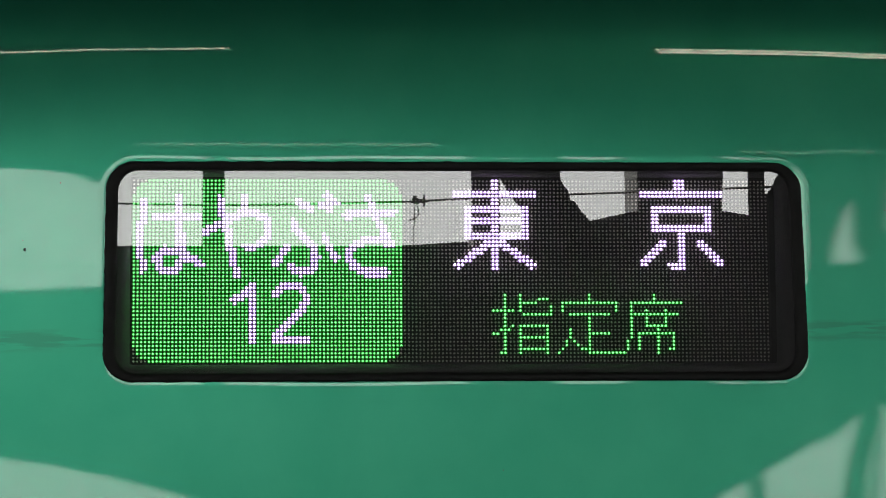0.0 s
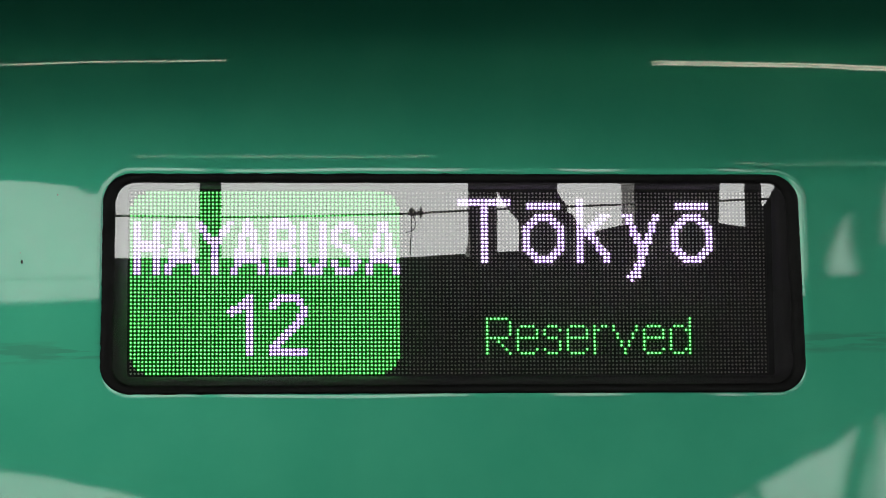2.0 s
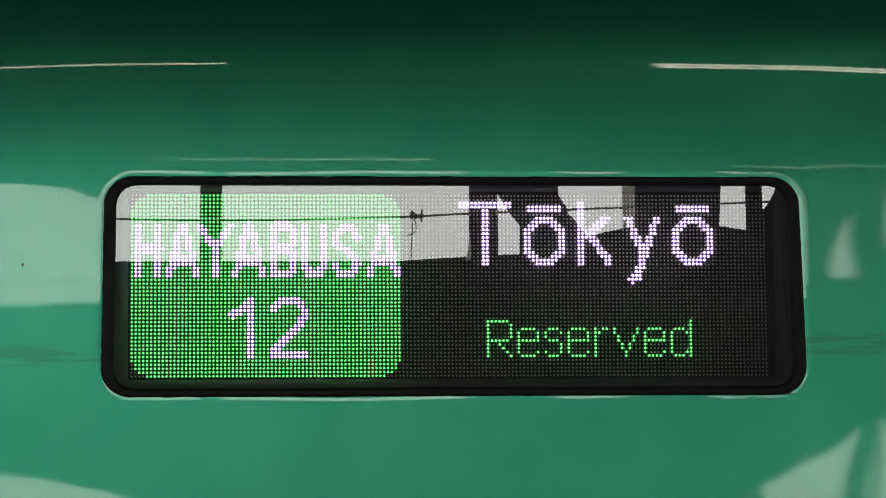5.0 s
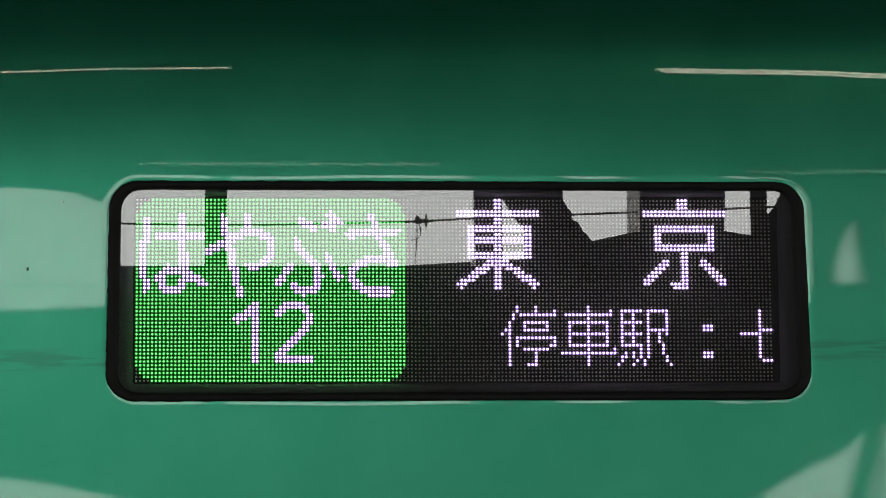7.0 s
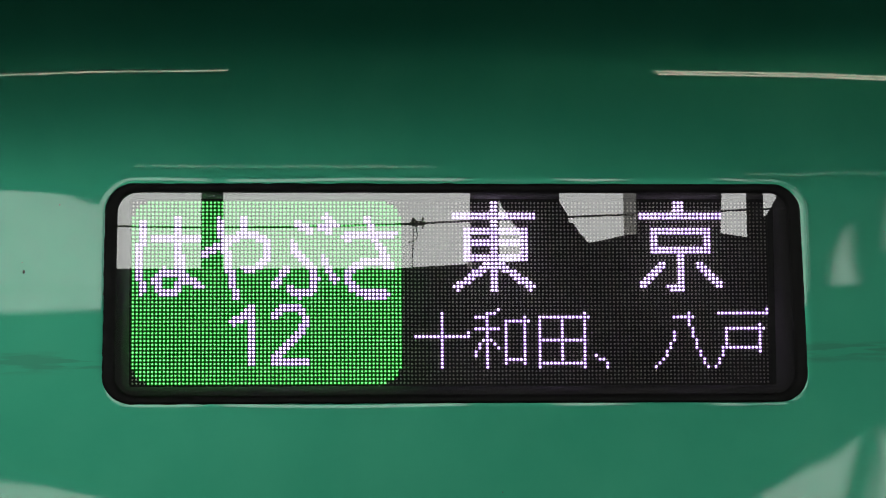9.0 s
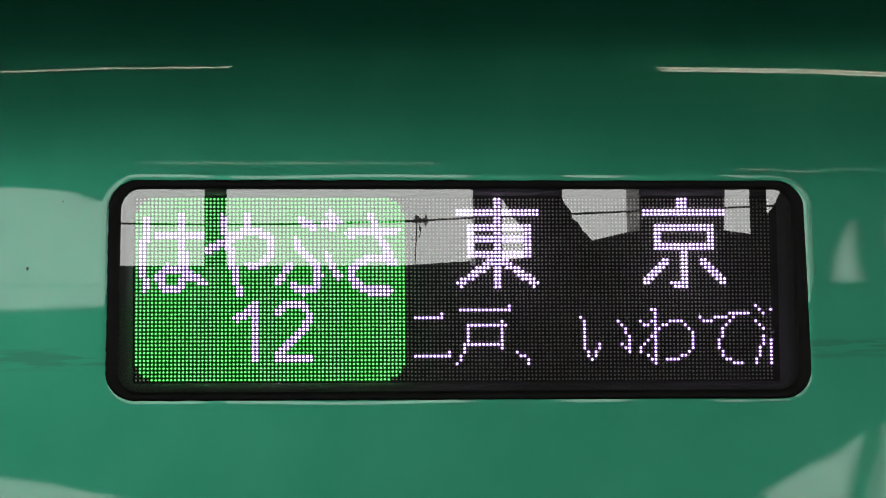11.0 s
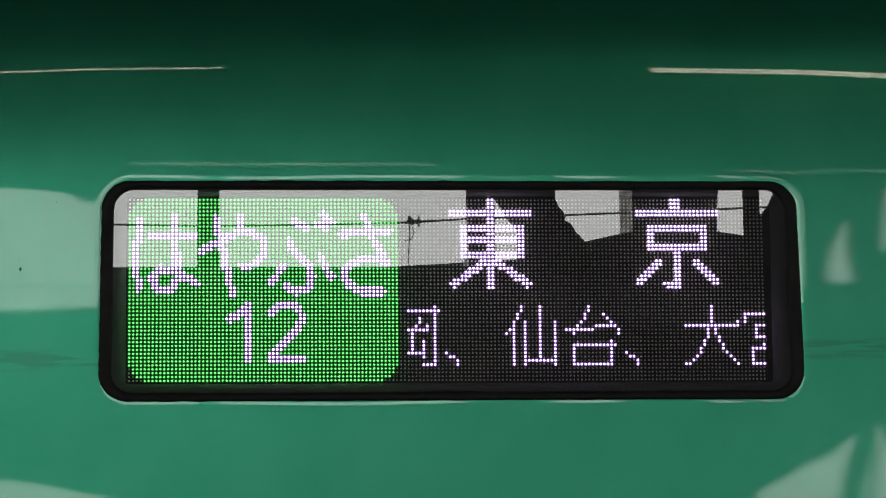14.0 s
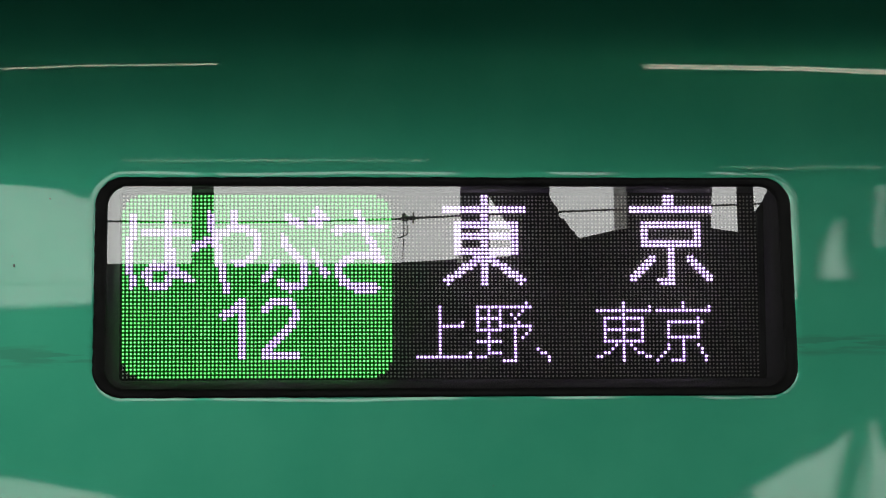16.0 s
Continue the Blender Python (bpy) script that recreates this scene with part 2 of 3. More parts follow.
def train_side():
    car = tagged(new("train_car"), "glossy green metallic train car side beside the platform", "train", kind="thing")
    car.matrix_world = LEAN
    bm = bmesh.new()
    ways = loop_points(HX, HZ, HR, 36, 120, 40)
    n, last = len(ways), None
    # rings from the turned-in lip of the cut-out to a plain tall rectangle
    grow = [-0.002, -0.001, 0.0, 0.001, 0.002, 0.003, 0.004, 0.0055, 0.007, 0.008, 0.009, 0.0105, 0.012, 0.0135, 0.016, 0.0185, 0.021] + [0.021 + 0.0025 * i for i in range(1, 74)] + [0.205 + 0.42 * (i / 16) ** 1.5 for i in range(1, 17)]
    for d in grow:
        far = max(0.0, d - 0.205) / 0.42
        row = []
        for x, z in loop_points(HX + d + far * 12, HZ + d, HR + max(d, -0.002), 36, 120, 40):
            v = skin_depth(CX + x, CZ + z)
            bow = HR + max(d, -0.002)
            nx = min(1.0, max(0.0, (x - HX - d + bow) / bow))
            nz = min(1.0, max(0.0, (z - HZ - d + bow) / bow))
            lip = 0.0065 + 0.0028 * nx * nx * min(1.0, max(0.0, z / 0.09)) + 0.0015 * nz * nz      # the edge is pressed in, most of all beside and above
            lip *= 1 + 0.22 * noise.noise((x * 9, z * 9, 0.3)) + 0.14 * nx * noise.noise((x * 90, z * 90, 1.7))
            if d < lip and far == 0:
                v += (lip - d) ** 2 / 0.10
            if d < 0.0:
                v += -d * 2.0
            row.append(bm.verts.new((CX + x + taper(x, z) * math.exp(-max(d, 0.0) / 0.02), v, CZ + z)))
        if last:
            for k in range(n):
                bm.faces.new((last[k], last[(k + 1) % n], row[(k + 1) % n], row[k]))
        last = row
    bmesh.ops.recalc_face_normals(bm, faces=bm.faces)
    part("side_panel", bm, PAINT, car, smooth=True)
    for u, w, size in ((-0.4402, 0.0195, 0.0016), (-0.4045, 0.0890, 0.0009), (-0.4420, 0.0290, 0.0006), (0.4520, 0.0610, 0.0007), (0.0490, -0.2080, 0.0007)):
        bm = bmesh.new()
        bmesh.ops.create_icosphere(bm, subdivisions=2, radius=size)
        for v in bm.verts:
            v.co = Vector((u + v.co.x * 0.8, skin_depth(u, w) + v.co.y * 0.3, w + v.co.z * 1.2))
        part("speck", bm, DIRT, car, "dark speck of dirt", smooth=True)
    bm = bmesh.new()
    shell = [(-0.62, 0.0), (-1.0, 0.02), (-1.6, 0.06), (-1.75, 0.3), (-1.75, 2.9), (-1.5, 3.2), (-0.3, 3.25), (0.5, 3.0), (0.95, 2.4), (1.1, 1.5), (0.98, 0.8), (0.75, 0.45)]
    rows = [[bm.verts.new((x, v, w)) for w, v in shell] for x in (-12.3, 12.3)]
    for k in range(len(shell) - 1):
        bm.faces.new((rows[0][k], rows[0][k + 1], rows[1][k + 1], rows[1][k]))
    for row in rows:
        bm.faces.new(row)
    bmesh.ops.recalc_face_normals(bm, faces=bm.faces)
    part("body_shell", bm, PAINT, car)
    for x in (-8.5, 8.5):
        part("bogie", box(bmesh.new(), x - 1.7, x + 1.7, 0.5, 2.8, -3.02, -1.7, 0.05), DARK, car)
    return car


car = train_side()


# ---- the display ----
def display():
    d = tagged(new("destination_display"), "lit destination display behind glass in a black rubber frame", "display", kind="thing")
    d.matrix_world = LEAN
    bm = ring(bmesh.new(), [(HX + 0.0003, HZ + 0.0003, HR, 0.002), (HX + 0.0003, HZ + 0.0003, HR, -0.0022), (HX - 0.0012, HZ - 0.0012, HR - 0.001, -0.0034),
                            (HX - 0.0095, HZ - 0.0060, HR - 0.006, -0.0030), (HX - 0.0118, HZ - 0.0086, HR - 0.008, -0.0012),
                            (HX - 0.0120, HZ - 0.0088, HR - 0.008, 0.004)], CX, CZ, 72, 36)
    bm.verts.ensure_lookup_table()
    for v in bm.verts[:2 * len(loop_points(HX, HZ, HR, 8, 72, 36))]:      # its outer edge is uneven where old sealant clings to it
        off = (0.0010 if v.co.x < 0 else 0.0004) * (noise.noise(v.co * 150) - 0.3)
        v.co.x += off if v.co.x < 0 else -off
        v.co.z += -off if v.co.z > 0 else off
    bmesh.ops.recalc_face_normals(bm, faces=bm.faces)
    part("rubber_frame", bm, RUBBER, d, "black rubber window gasket", smooth=True)
    bm = bmesh.new()
    for y in (0.0, 0.005):
        bm.faces.new([bm.verts.new((CX + x, y, CZ + z)) for x, z in loop_points(HX - 0.007, HZ - 0.007, HR - 0.006)])
    bm.faces.ensure_lookup_table()
    a, b = (list(f.verts) for f in bm.faces)
    for k in range(len(a)):
        bm.faces.new((a[k], a[(k + 1) % len(a)], b[(k + 1) % len(a)], b[k]))
    bmesh.ops.recalc_face_normals(bm, faces=bm.faces)
    pane = part("glass_pane", bm, GLASS, d, "flat smoked reflecting glass pane")
    pane.data.materials.append(REAR)
    for f in pane.data.polygons:
        f.material_index = int(f.normal.y > -0.5)
    pane.visible_shadow = False
    # the dark well behind the glass
    left, right = spot(-0.8, 0, 0).x, spot(165.8, 0, 0).x
    top, low = spot(0, -0.8, 0).z, spot(0, 47.8, 0).z
    bm, rows = bmesh.new(), []
    outer, inner = loop_points(HX - 0.0119, HZ - 0.0087, HR - 0.008), [(a + 0.0022, b) for a, b in loop_points(right + 0.0026, top + 0.0004, 0.003)]
    for s in (0.0, 0.12, 0.25, 0.4, 0.55, 0.7, 0.82, 0.91, 0.97, 1.0):      # its sides roll in towards the lamps
        v = 0.0053 + 0.0117 * s ** 4
        rows.append([bm.verts.new((CX + a + taper(a, b) * (1 - s) + (c - CX - a) * s, v, CZ + b + (d2 - CZ - b) * s)) for (a, b), (c, d2) in zip(outer, inner)])
    rows.insert(0, [bm.verts.new((CX + a + taper(a, b), 0.0056, CZ + b)) for a, b in loop_points(HX - 0.0085, HZ - 0.0055, HR - 0.005)])
    n = len(rows[0])
    for a, b in zip(rows, rows[1:]):
        for k in range(n):
            bm.faces.new((a[k], a[(k + 1) % n], b[(k + 1) % n], b[k]))
    bmesh.ops.recalc_face_normals(bm, faces=bm.faces)
    part("well", bm, GREYED, d, "dusty dark grey rim round the lamps", smooth=True)
    part("bezel_bar", box(bmesh.new(), right - 0.0009, right + 0.0090, 0.0191, 0.0200, low - 0.006, top + 0.004, 0.0002), HOUSING, d)
    # two boards: the left one stands a little proud of the right one
    edge = spot(71.5, 0, 0).x
    name_board = part("name_board", box(bmesh.new(), left - 0.02, edge, FRONT, FRONT + 0.0004, low - 0.01, top + 0.01), BOARD, d)
    route_board = part("route_board", box(bmesh.new(), left - 0.05, right + 0.05, BACK, BACK + 0.004, low - 0.03, top + 0.03), BOARD, d)

    def corner(c, r):
        a, b = min(c, GREEN - 1 - c), min(r, ROWS - 1 - r)
        return a >= (4, 2, 1, 1)[b] if b < 4 else True
    field = [(c, r) for c in range(GREEN) for r in range(ROWS) if corner(c, r)]
    off = [(c, r) for c in range(72) for r in range(ROWS) if c >= GREEN or not corner(c, r)]
    tagged(lamps("green_lamps", field, FRONT, 0.00102, LIT_GREEN, name_board, "field of lit green lamps"), kind="stuff")
    tagged(lamps("unlit_lamps", off, FRONT, 0.00086, LENS, name_board), kind="stuff")
    tagged(lamps("unlit_lamps", [(c, r) for c in range(72, COLUMNS) for r in range(ROWS)], BACK, 0.00086, LENS, route_board, "rows of unlit lamps", True), kind="stuff")
    for text in DIGITS.values():
        lamps("digit", cells_of(text, 0, 0, 2.0), FRONT - 0.0006, BIG, LIT_WHITE, name_board, "white lit digit")
    return d



# ---- letters, as strokes over the lamp grid ----
def cells_of(text, c0=0, r0=0, fat=1.0):
    """Strokes as column,row points joined by >, on the grid; fat: the stroke's width in lamps."""
    out = set()
    for stroke in text.split():
        p = [tuple(float(q) for q in s.split(",")) for s in stroke.split(">")]
        for a, b in zip(p, p[1:] or p):
            n = max(1, int(max(abs(a[0] - b[0]), abs(a[1] - b[1])) * (1 if fat <= 1 else 3)))
            for k in range(n + 1):
                x, y = a[0] + (b[0] - a[0]) * k / n, a[1] + (b[1] - a[1]) * k / n
                if fat <= 1:
                    out.add((math.floor(x + 0.5), math.floor(y + 0.5)))
                else:
                    h = fat / 2
                    out |= {(c, r) for c in range(math.ceil(x - h), math.floor(x + h) + 1) for r in range(math.ceil(y - h), math.floor(y + h) + 1)
                            if (c - x) ** 2 + (r - y) ** 2 <= h * h * 1.12}
    return sorted((c + c0, r + r0) for c, r in out)


# name field, columns and rows of the whole board
KANA = {
    "は": "2.5,5.5>2.4,9>1.6,13>1.6,18>2.4,23 5.5,9.5>17,9.5 11.5,4.5>11.5,10>12,14>12,18>12.2,20.5 12.3,21>10.5,23.2>7.5,23.2>6,21.5>6,19.8>7.8,18>10.5,18.2>13,19.5>17,21.6",
    "や": "18.6,13.3>23,10.8>28,8.4>31.5,8.4>34.2,10.4>34.7,13.2>33.5,16>31,17.2>28.5,17 28.5,4.5>28.5,7.3 22.2,5>23.4,10.5>25,18>26.4,24.3",
    "ぶ": "42.2,5.2>45.2,7.4 49.9,3.9>52,5.6 48.5,6.3>50.4,7.4 41.2,11>42.2,13.2>44.4,15>46.2,17.6>47,20.4>45.8,23.3>42.8,24>40.6,22.7 39.6,17.2>36.6,21.6 49.2,15>52,20.4",
    "さ": "54.6,9>60,8.9>67.2,8.2 60.6,4.4>62.5,9.5>66.2,16.4 66,16.2>61,15.3>57.2,16.4>55.5,19>56.2,22.2>59.5,24>65.3,24",
}
DIGITS = {
    "1": "26,31.3>30.5,27.6 30.5,27.5>30.5,41.5",
    "2": "36.5,30>37.8,28>40.5,27.4>43.4,28.2>44.5,30.8>43,34.2>36.6,40.8 36.2,41.5>44.6,41.5",
}
LATIN = {
    "h": "1.5,8>1.5,21 6.6,8>6.6,21 2,14>7,14", "a": "9.6,21>12.5,8 13.4,8>16.6,21 10.5,17>15.5,17",
    "y": "17.4,8>21.4,14 25.4,8>21.4,14 21.5,14>21.5,21", "a.": "26.6,21>29.8,8 30.6,8>33.6,21 27.8,17>32.6,17",
    "b": "36.4,8>36.4,21 36.5,8>40,8>41.6,9.6>41.6,12>40,14>36.5,14 40,14>41.8,16>41.8,19>40,20.8>36.5,20.8",
    "u": "44.4,8>44.4,18.5>46,20.8>48,20.8>49.6,18.5>49.6,8", "s": "58,11>56.5,8.4>54,8.4>52.5,10.5>53,13>57,15.5>58.2,18>56.5,20.8>54,20.8>52.3,18.4",
    "a..": "61.4,21>64.6,8 65.4,8>68.4,21 62.6,17>67.2,17",
}
ROUTE = {
    "東": "83.5,3.5>103.5,3.5 93.5,0.5>93.5,22.5 86.5,7.5>101.5,7.5 86.5,10.5>101.5,10.5 86.5,14.5>101.5,14.5 86.5,7.5>86.5,14.5 101.5,7.5>101.5,14.5 92.5,16>84,22 94.5,16>103.3,22",
    "京": "132.5,3.5>152.5,3.5 141.5,0.5>141.5,3 142.5,0.5>142.5,3 135.5,7.5>149.5,7.5 135.5,12.5>149.5,12.5 135.5,7.5>135.5,12.5 149.5,7.5>149.5,12.5 142.5,13>142.5,22.2 139.5,22>142.5,22.2 137.5,16.5>132.8,21.6 147.3,16.5>152.5,21.6",
    "T": "85.5,2.5>97.5,2.5 91.5,3>91.5,17.5", "ō": "103.5,3.5>110.5,3.5 105,6.8>109,6.8>111.3,9.5>111.3,14.5>109,17.3>105,17.3>102.7,14.5>102.7,9.5>105,6.8",
    "k": "116.5,2.5>116.5,17.5 123,6.2>117.5,11 119,10.6>123.8,17.5", "y": "129,6.2>133,16 136.4,6.2>132.4,18>131.4,21.2>129.8,22",
    "ō.": "142.5,3.5>149.5,3.5 144,6.8>148,6.8>150.3,9.5>150.3,14.5>148,17.3>144,17.3>141.7,14.5>141.7,9.5>144,6.8",
}
SEAT = {
    "指": "0,4>5,4 3,0>3,15 5,8 4,9 2,9 0,10>1,10 2,15 7,0>7,4 8,2>11,2 12,1>14,1 8,5>15,5 15,3>15,4 7,8>14,8 7,11>14,11 7,14>14,14 7,8>7,15 14,8>14,15",
    "定": "18,2>32,2 18,3>18,4 32,3>32,4 25,0>25,1 20,5>30,5 25,6>25,14 26,10>30,10 20,9>20,11 19,12>19,13 18,14 17,15 21,12 22,13 23,14>24,14 25,15>33,15",
    "席": "36,2>49,2 42,0>42,1 36,3>36,11 35,12>35,14 34,15 37,5>48,5 40,4>40,8 45,4>45,8 41,8>44,8 43,9>43,15 38,10>47,10 38,11>38,14 47,11>47,14 46,14",
}
SMALL_E = "1,2>4,2 0,3>0,7 5,3>5,4 0,5>5,5 1,9>4,9 5,8 0,8"
RESERVED = {
    "R": ("0,0>0,9 1,0>5,0 6,1>6,4 1,5>5,5 3,6>6,9", 0), "e": (SMALL_E, 8), "s": ("0,3>0,4 1,2>3,2 4,3 1,5>3,5 4,6>4,8 1,9>3,9 0,8", 15), "e.": (SMALL_E, 21),
    "r": ("0,2>0,9 1,3 2,2>3,2", 28), "v": ("0,2>0,3 1,4>1,5 2,6>2,7 3,8>3,9 4,6>4,7 5,4>5,5 6,2>6,3", 33), "e..": (SMALL_E, 41), "d": ("1,2>3,2 4,3 5,0>5,9 0,3>0,8 1,9>3,9 4,8", 48),
}
COMMA = "0,12 1,13>2,13 3,14>3,15"
DOOR = "1,1>14,1 14,0 3,5>13,5 12,4 3,5>3,10 12,5>12,11 2,10>12,10 2,11>2,12 1,13>1,14 0,15"
PALACE = "0,2>14,2 0,3>0,4 14,3>14,4 7,0>7,1 3,5>11,5 3,8>11,8 3,5>3,8 11,5>11,8 6,9 5,10 2,11>13,11 2,15>12,15 2,11>2,15 12,10>12,15"
# column on the strip, strokes
STRIP = [
    (-64, "0,7 1,6 2,4>2,15 3,2>3,3 4,0>4,1 5,2>14,2 14,1 9,0>9,1 6,4>12,4 6,6>12,6 6,5 12,5 4,8>14,8 4,9>4,10 14,9>14,10 13,10 6,11>12,11 9,11>9,14 7,15>9,15"),
    (-48, "1,2>13,2 13,1 7,0>7,15 2,4>12,4 2,10>12,10 2,7>12,7 2,4>2,10 12,4>12,10 0,12>14,12 14,11"),
    (-32, "0,1>0,10 3,1>3,10 0,1>5,1 0,4>5,4 0,7>5,7 0,10>5,10 5,11>5,13 4,14 3,12>3,13 3,15 1,12>1,13 6,14>6,15 0,13>0,14 -1,15 7,1>7,13 12,1>12,7 8,1>12,1 8,6>12,6 10,7>10,9 11,10>11,12 12,13>12,14 13,15"),
    (-10, "0,5>2,5 0,6>2,6 0,12>2,12 0,13>2,13"),
    (0, "0,7>4,7 6,6>9,6 10,5>14,5 13,4 5,1>5,13 6,14>13,14 13,10>13,14"),
    (16, DOOR),
    (32, "0,7>14,7 14,6 7,1>7,15"),
    (48, "0,2>2,2 3,1>5,1 6,0 0,5>6,5 3,2>3,15 2,8 4,8 1,9>1,10 5,9 6,10 0,11>0,12 8,3>14,3 13,2 8,3>8,14 13,3>13,14 8,13>13,13"),
    (64, "1,2>1,15 13,1>13,15 7,2>7,13 1,2>14,2 1,8>13,8 1,14>13,14"),
    (80, COMMA),
    (96, "5,6>5,8 4,9>4,10 3,11>3,12 2,13 1,14 0,15 5,2>10,2 9,1>9,4 10,5>10,7 11,8>11,10 12,11>12,12 13,13>13,14 14,15"),
    (112, DOOR),
    (128, COMMA),
    (144, "2,3>12,3 12,2 0,13>14,13 14,12"),
    (160, DOOR),
    (176, COMMA),
    (192, "1,3 2,4>2,11 3,12>3,13 4,14 5,12>5,13 6,10>6,11 11,4 12,5 13,6>13,7 14,8>14,12 13,11 12,10"),
    (208, "1,4 2,5>3,5 4,4 5,1>5,15 4,1 4,8 3,9 2,10 1,11>1,12 3,13 4,14 6,6 7,5>8,5 9,4>12,4 13,5 14,6 15,7>15,11 14,12 12,13>13,13 8,14>11,14"),
    (224, "1,3 2,4>4,4 5,3>8,3 9,2>14,2 10,3 9,4 8,5 7,6>7,8 6,9>6,11 7,12>7,13 8,14>9,14 10,15>12,15"),
    (239, "1,0 2,1 3,2 1,4 2,5 3,6 3,8>3,10 2,11>2,13 1,14>1,15 5,1>15,1 15,2>15,3 14,4>14,5 13,6 11,7>12,7 9,2>9,3 8,4>8,5 7,6 6,7 5,9>14,9 5,15>14,15 5,9>5,15 14,9>14,15"),
    (256, PALACE),
    (271, "2,3>2,15 14,2>14,15 2,3>15,3 8,0>8,5 7,6>7,8 6,9>6,10 5,11 4,12 9,6 10,7>10,8 11,9>11,11 11,15>13,15"),
    (288, COMMA),
    (304, "8,0>8,3 11,0 12,1 14,1 2,2>14,2 2,2>2,7 1,8>1,9 0,10 3,5>6,5 6,6>6,7 4,8>5,8 9,4>9,5 10,6 11,7 12,8 13,9 14,10 14,7>14,8 12,4>12,5 11,6 10,8 9,9 8,10 2,11>12,11 2,11>2,15 5,11>5,15 9,11>9,15 12,11>12,15 0,15>14,15 14,14"),
    (320, "1,1>1,15 1,1>14,1 13,0>13,15 10,15>12,15 4,3 5,4>5,5 9,3>9,4 8,5 3,6>11,6 11,5 7,6>7,12 4,9>4,13 10,9>10,13 4,12>10,12"),
    (336, COMMA),
    (352, "4,0>4,1 3,2>3,3 2,4>2,15 1,6 0,7 5,4>5,15 9,0>9,14 13,4>13,15 5,14>13,14"),
    (368, "0,6>7,6 8,5>13,5 6,0>6,1 5,2>5,3 4,4 3,5 2,7 10,2 11,3 12,4 14,6>14,7 2,10>13,10 2,15>12,15 2,10>2,15 12,9>12,15"),
    (384, COMMA),
    (400, "0,5>14,5 14,4 7,0>7,5 6,6>6,8 5,9>5,10 4,11>4,12 3,13 2,14 0,15>1,15 8,6>8,7 9,8>9,9 10,10>10,11 11,12 12,13 13,14 14,15"),
    (416, PALACE),
    (432, COMMA),
    (448, "6,1>6,13 7,6>12,6 12,5 0,14>14,14 14,13"),
    (464, "0,1>0,7 3,1>3,13 6,1>6,7 0,1>14,1 0,4>6,4 0,7>6,7 0,10>6,10 0,14>2,14 3,13>6,13 13,0 12,2 11,3 10,4 9,3 11,5 7,6>14,6 14,7 13,8 12,9 10,6>10,15 7,15>10,15"),
    (480, COMMA),
    (496, "0,2>14,2 14,1 7,0>7,15 2,4>12,4 2,7>12,7 2,10>12,10 2,4>2,10 12,4>12,10 5,11 4,12 2,13>3,13 0,14>1,14 9,11 10,12 11,13>12,13 13,14>14,14"),
    (512, "0,2>14,2 14,1 7,0>7,1 3,5>11,5 3,9>11,9 3,5>3,9 11,4>11,9 12,5 7,10>7,15 4,15>6,15 3,11>3,12 2,13 1,14 0,15 11,11 12,12>12,13 13,14>13,15"),
]
BIG, THIN = 0.00130, 0.00118
SHIFT = 180     # columns from page to page of the lettering


def message_pages():
    """Three pages side by side behind the glass, slid in place of lamps switching."""
    b = tagged(new("message_pages"), "lit lamp lettering on the display, changing page by page", "display lettering", kind="thing")
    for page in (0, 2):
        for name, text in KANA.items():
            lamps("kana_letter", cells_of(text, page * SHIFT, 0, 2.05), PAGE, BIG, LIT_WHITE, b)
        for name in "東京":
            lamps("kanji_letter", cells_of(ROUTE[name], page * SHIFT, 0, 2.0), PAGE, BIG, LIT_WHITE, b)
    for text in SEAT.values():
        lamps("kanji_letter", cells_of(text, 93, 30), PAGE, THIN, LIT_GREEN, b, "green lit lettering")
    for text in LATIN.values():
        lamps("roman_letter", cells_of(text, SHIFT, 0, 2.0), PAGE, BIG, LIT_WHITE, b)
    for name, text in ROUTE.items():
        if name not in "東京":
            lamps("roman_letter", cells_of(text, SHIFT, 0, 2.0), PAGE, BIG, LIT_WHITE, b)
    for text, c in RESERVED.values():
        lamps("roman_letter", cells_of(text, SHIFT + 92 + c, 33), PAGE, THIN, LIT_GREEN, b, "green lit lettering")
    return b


def scrolling_strip():
    # one rigid strip of lit dots, in place of fixed lamps switching in turn
    s = tagged(new("scrolling_strip"), "long strip of white lit station names running along", "display lettering", kind="thing")
    for c, text in STRIP:
        lamps("kanji_letter", cells_of(text, c, 28), SCROLL, THIN, LIT_WHITE, s, fine=True)
    return s


display()
band = message_pages()
strip = scrolling_strip()

# ---- the station round the train, which its paint and glass mirror ----
ground = tagged(part("ground", box(bmesh.new(), -600, 600, -600, 600, -1.45, -1.25), BALLAST), "grey ballast beside the tracks", "ground", kind="structure")
platform = tagged(part("platform", box(bmesh.new(), -45, 45, -10.4, -0.12, -1.25, 0.0, 0.02), ASPHALT), "dark paved station platform", "platform", kind="structure")


def platform_roof():
    roof = tagged(new("platform_roof"), "dark steel platform roof with fluorescent tubes", "roof", kind="thing")
    # carried on unseen over the train to keep daylight off the underside
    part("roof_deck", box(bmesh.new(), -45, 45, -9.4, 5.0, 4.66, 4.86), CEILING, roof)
    part("edge_beam", box(bmesh.new(), -45, 45, -9.46, -9.28, 4.60, 4.92, 0.01), DARK, roof)
    for y in (-5.2, -1.6):
        part("purlin", box(bmesh.new(), -45, 45, y - 0.06, y + 0.06, 4.52, 4.66, 0.008), DARK, roof)
    for x in range(-42, 43, 6):
        part("rafter", box(bmesh.new(), x + 2.9, x + 3.1, -8.9, 4.9, 4.40, 4.66, 0.01), DARK, roof)
    for x in (-33, -21, -9, 9, 21, 33):
        part("column", box(bmesh.new(), x + 3.9, x + 4.15, -5.32, -5.07, 0.0, 4.42, 0.01), DARK, roof)
    return roof


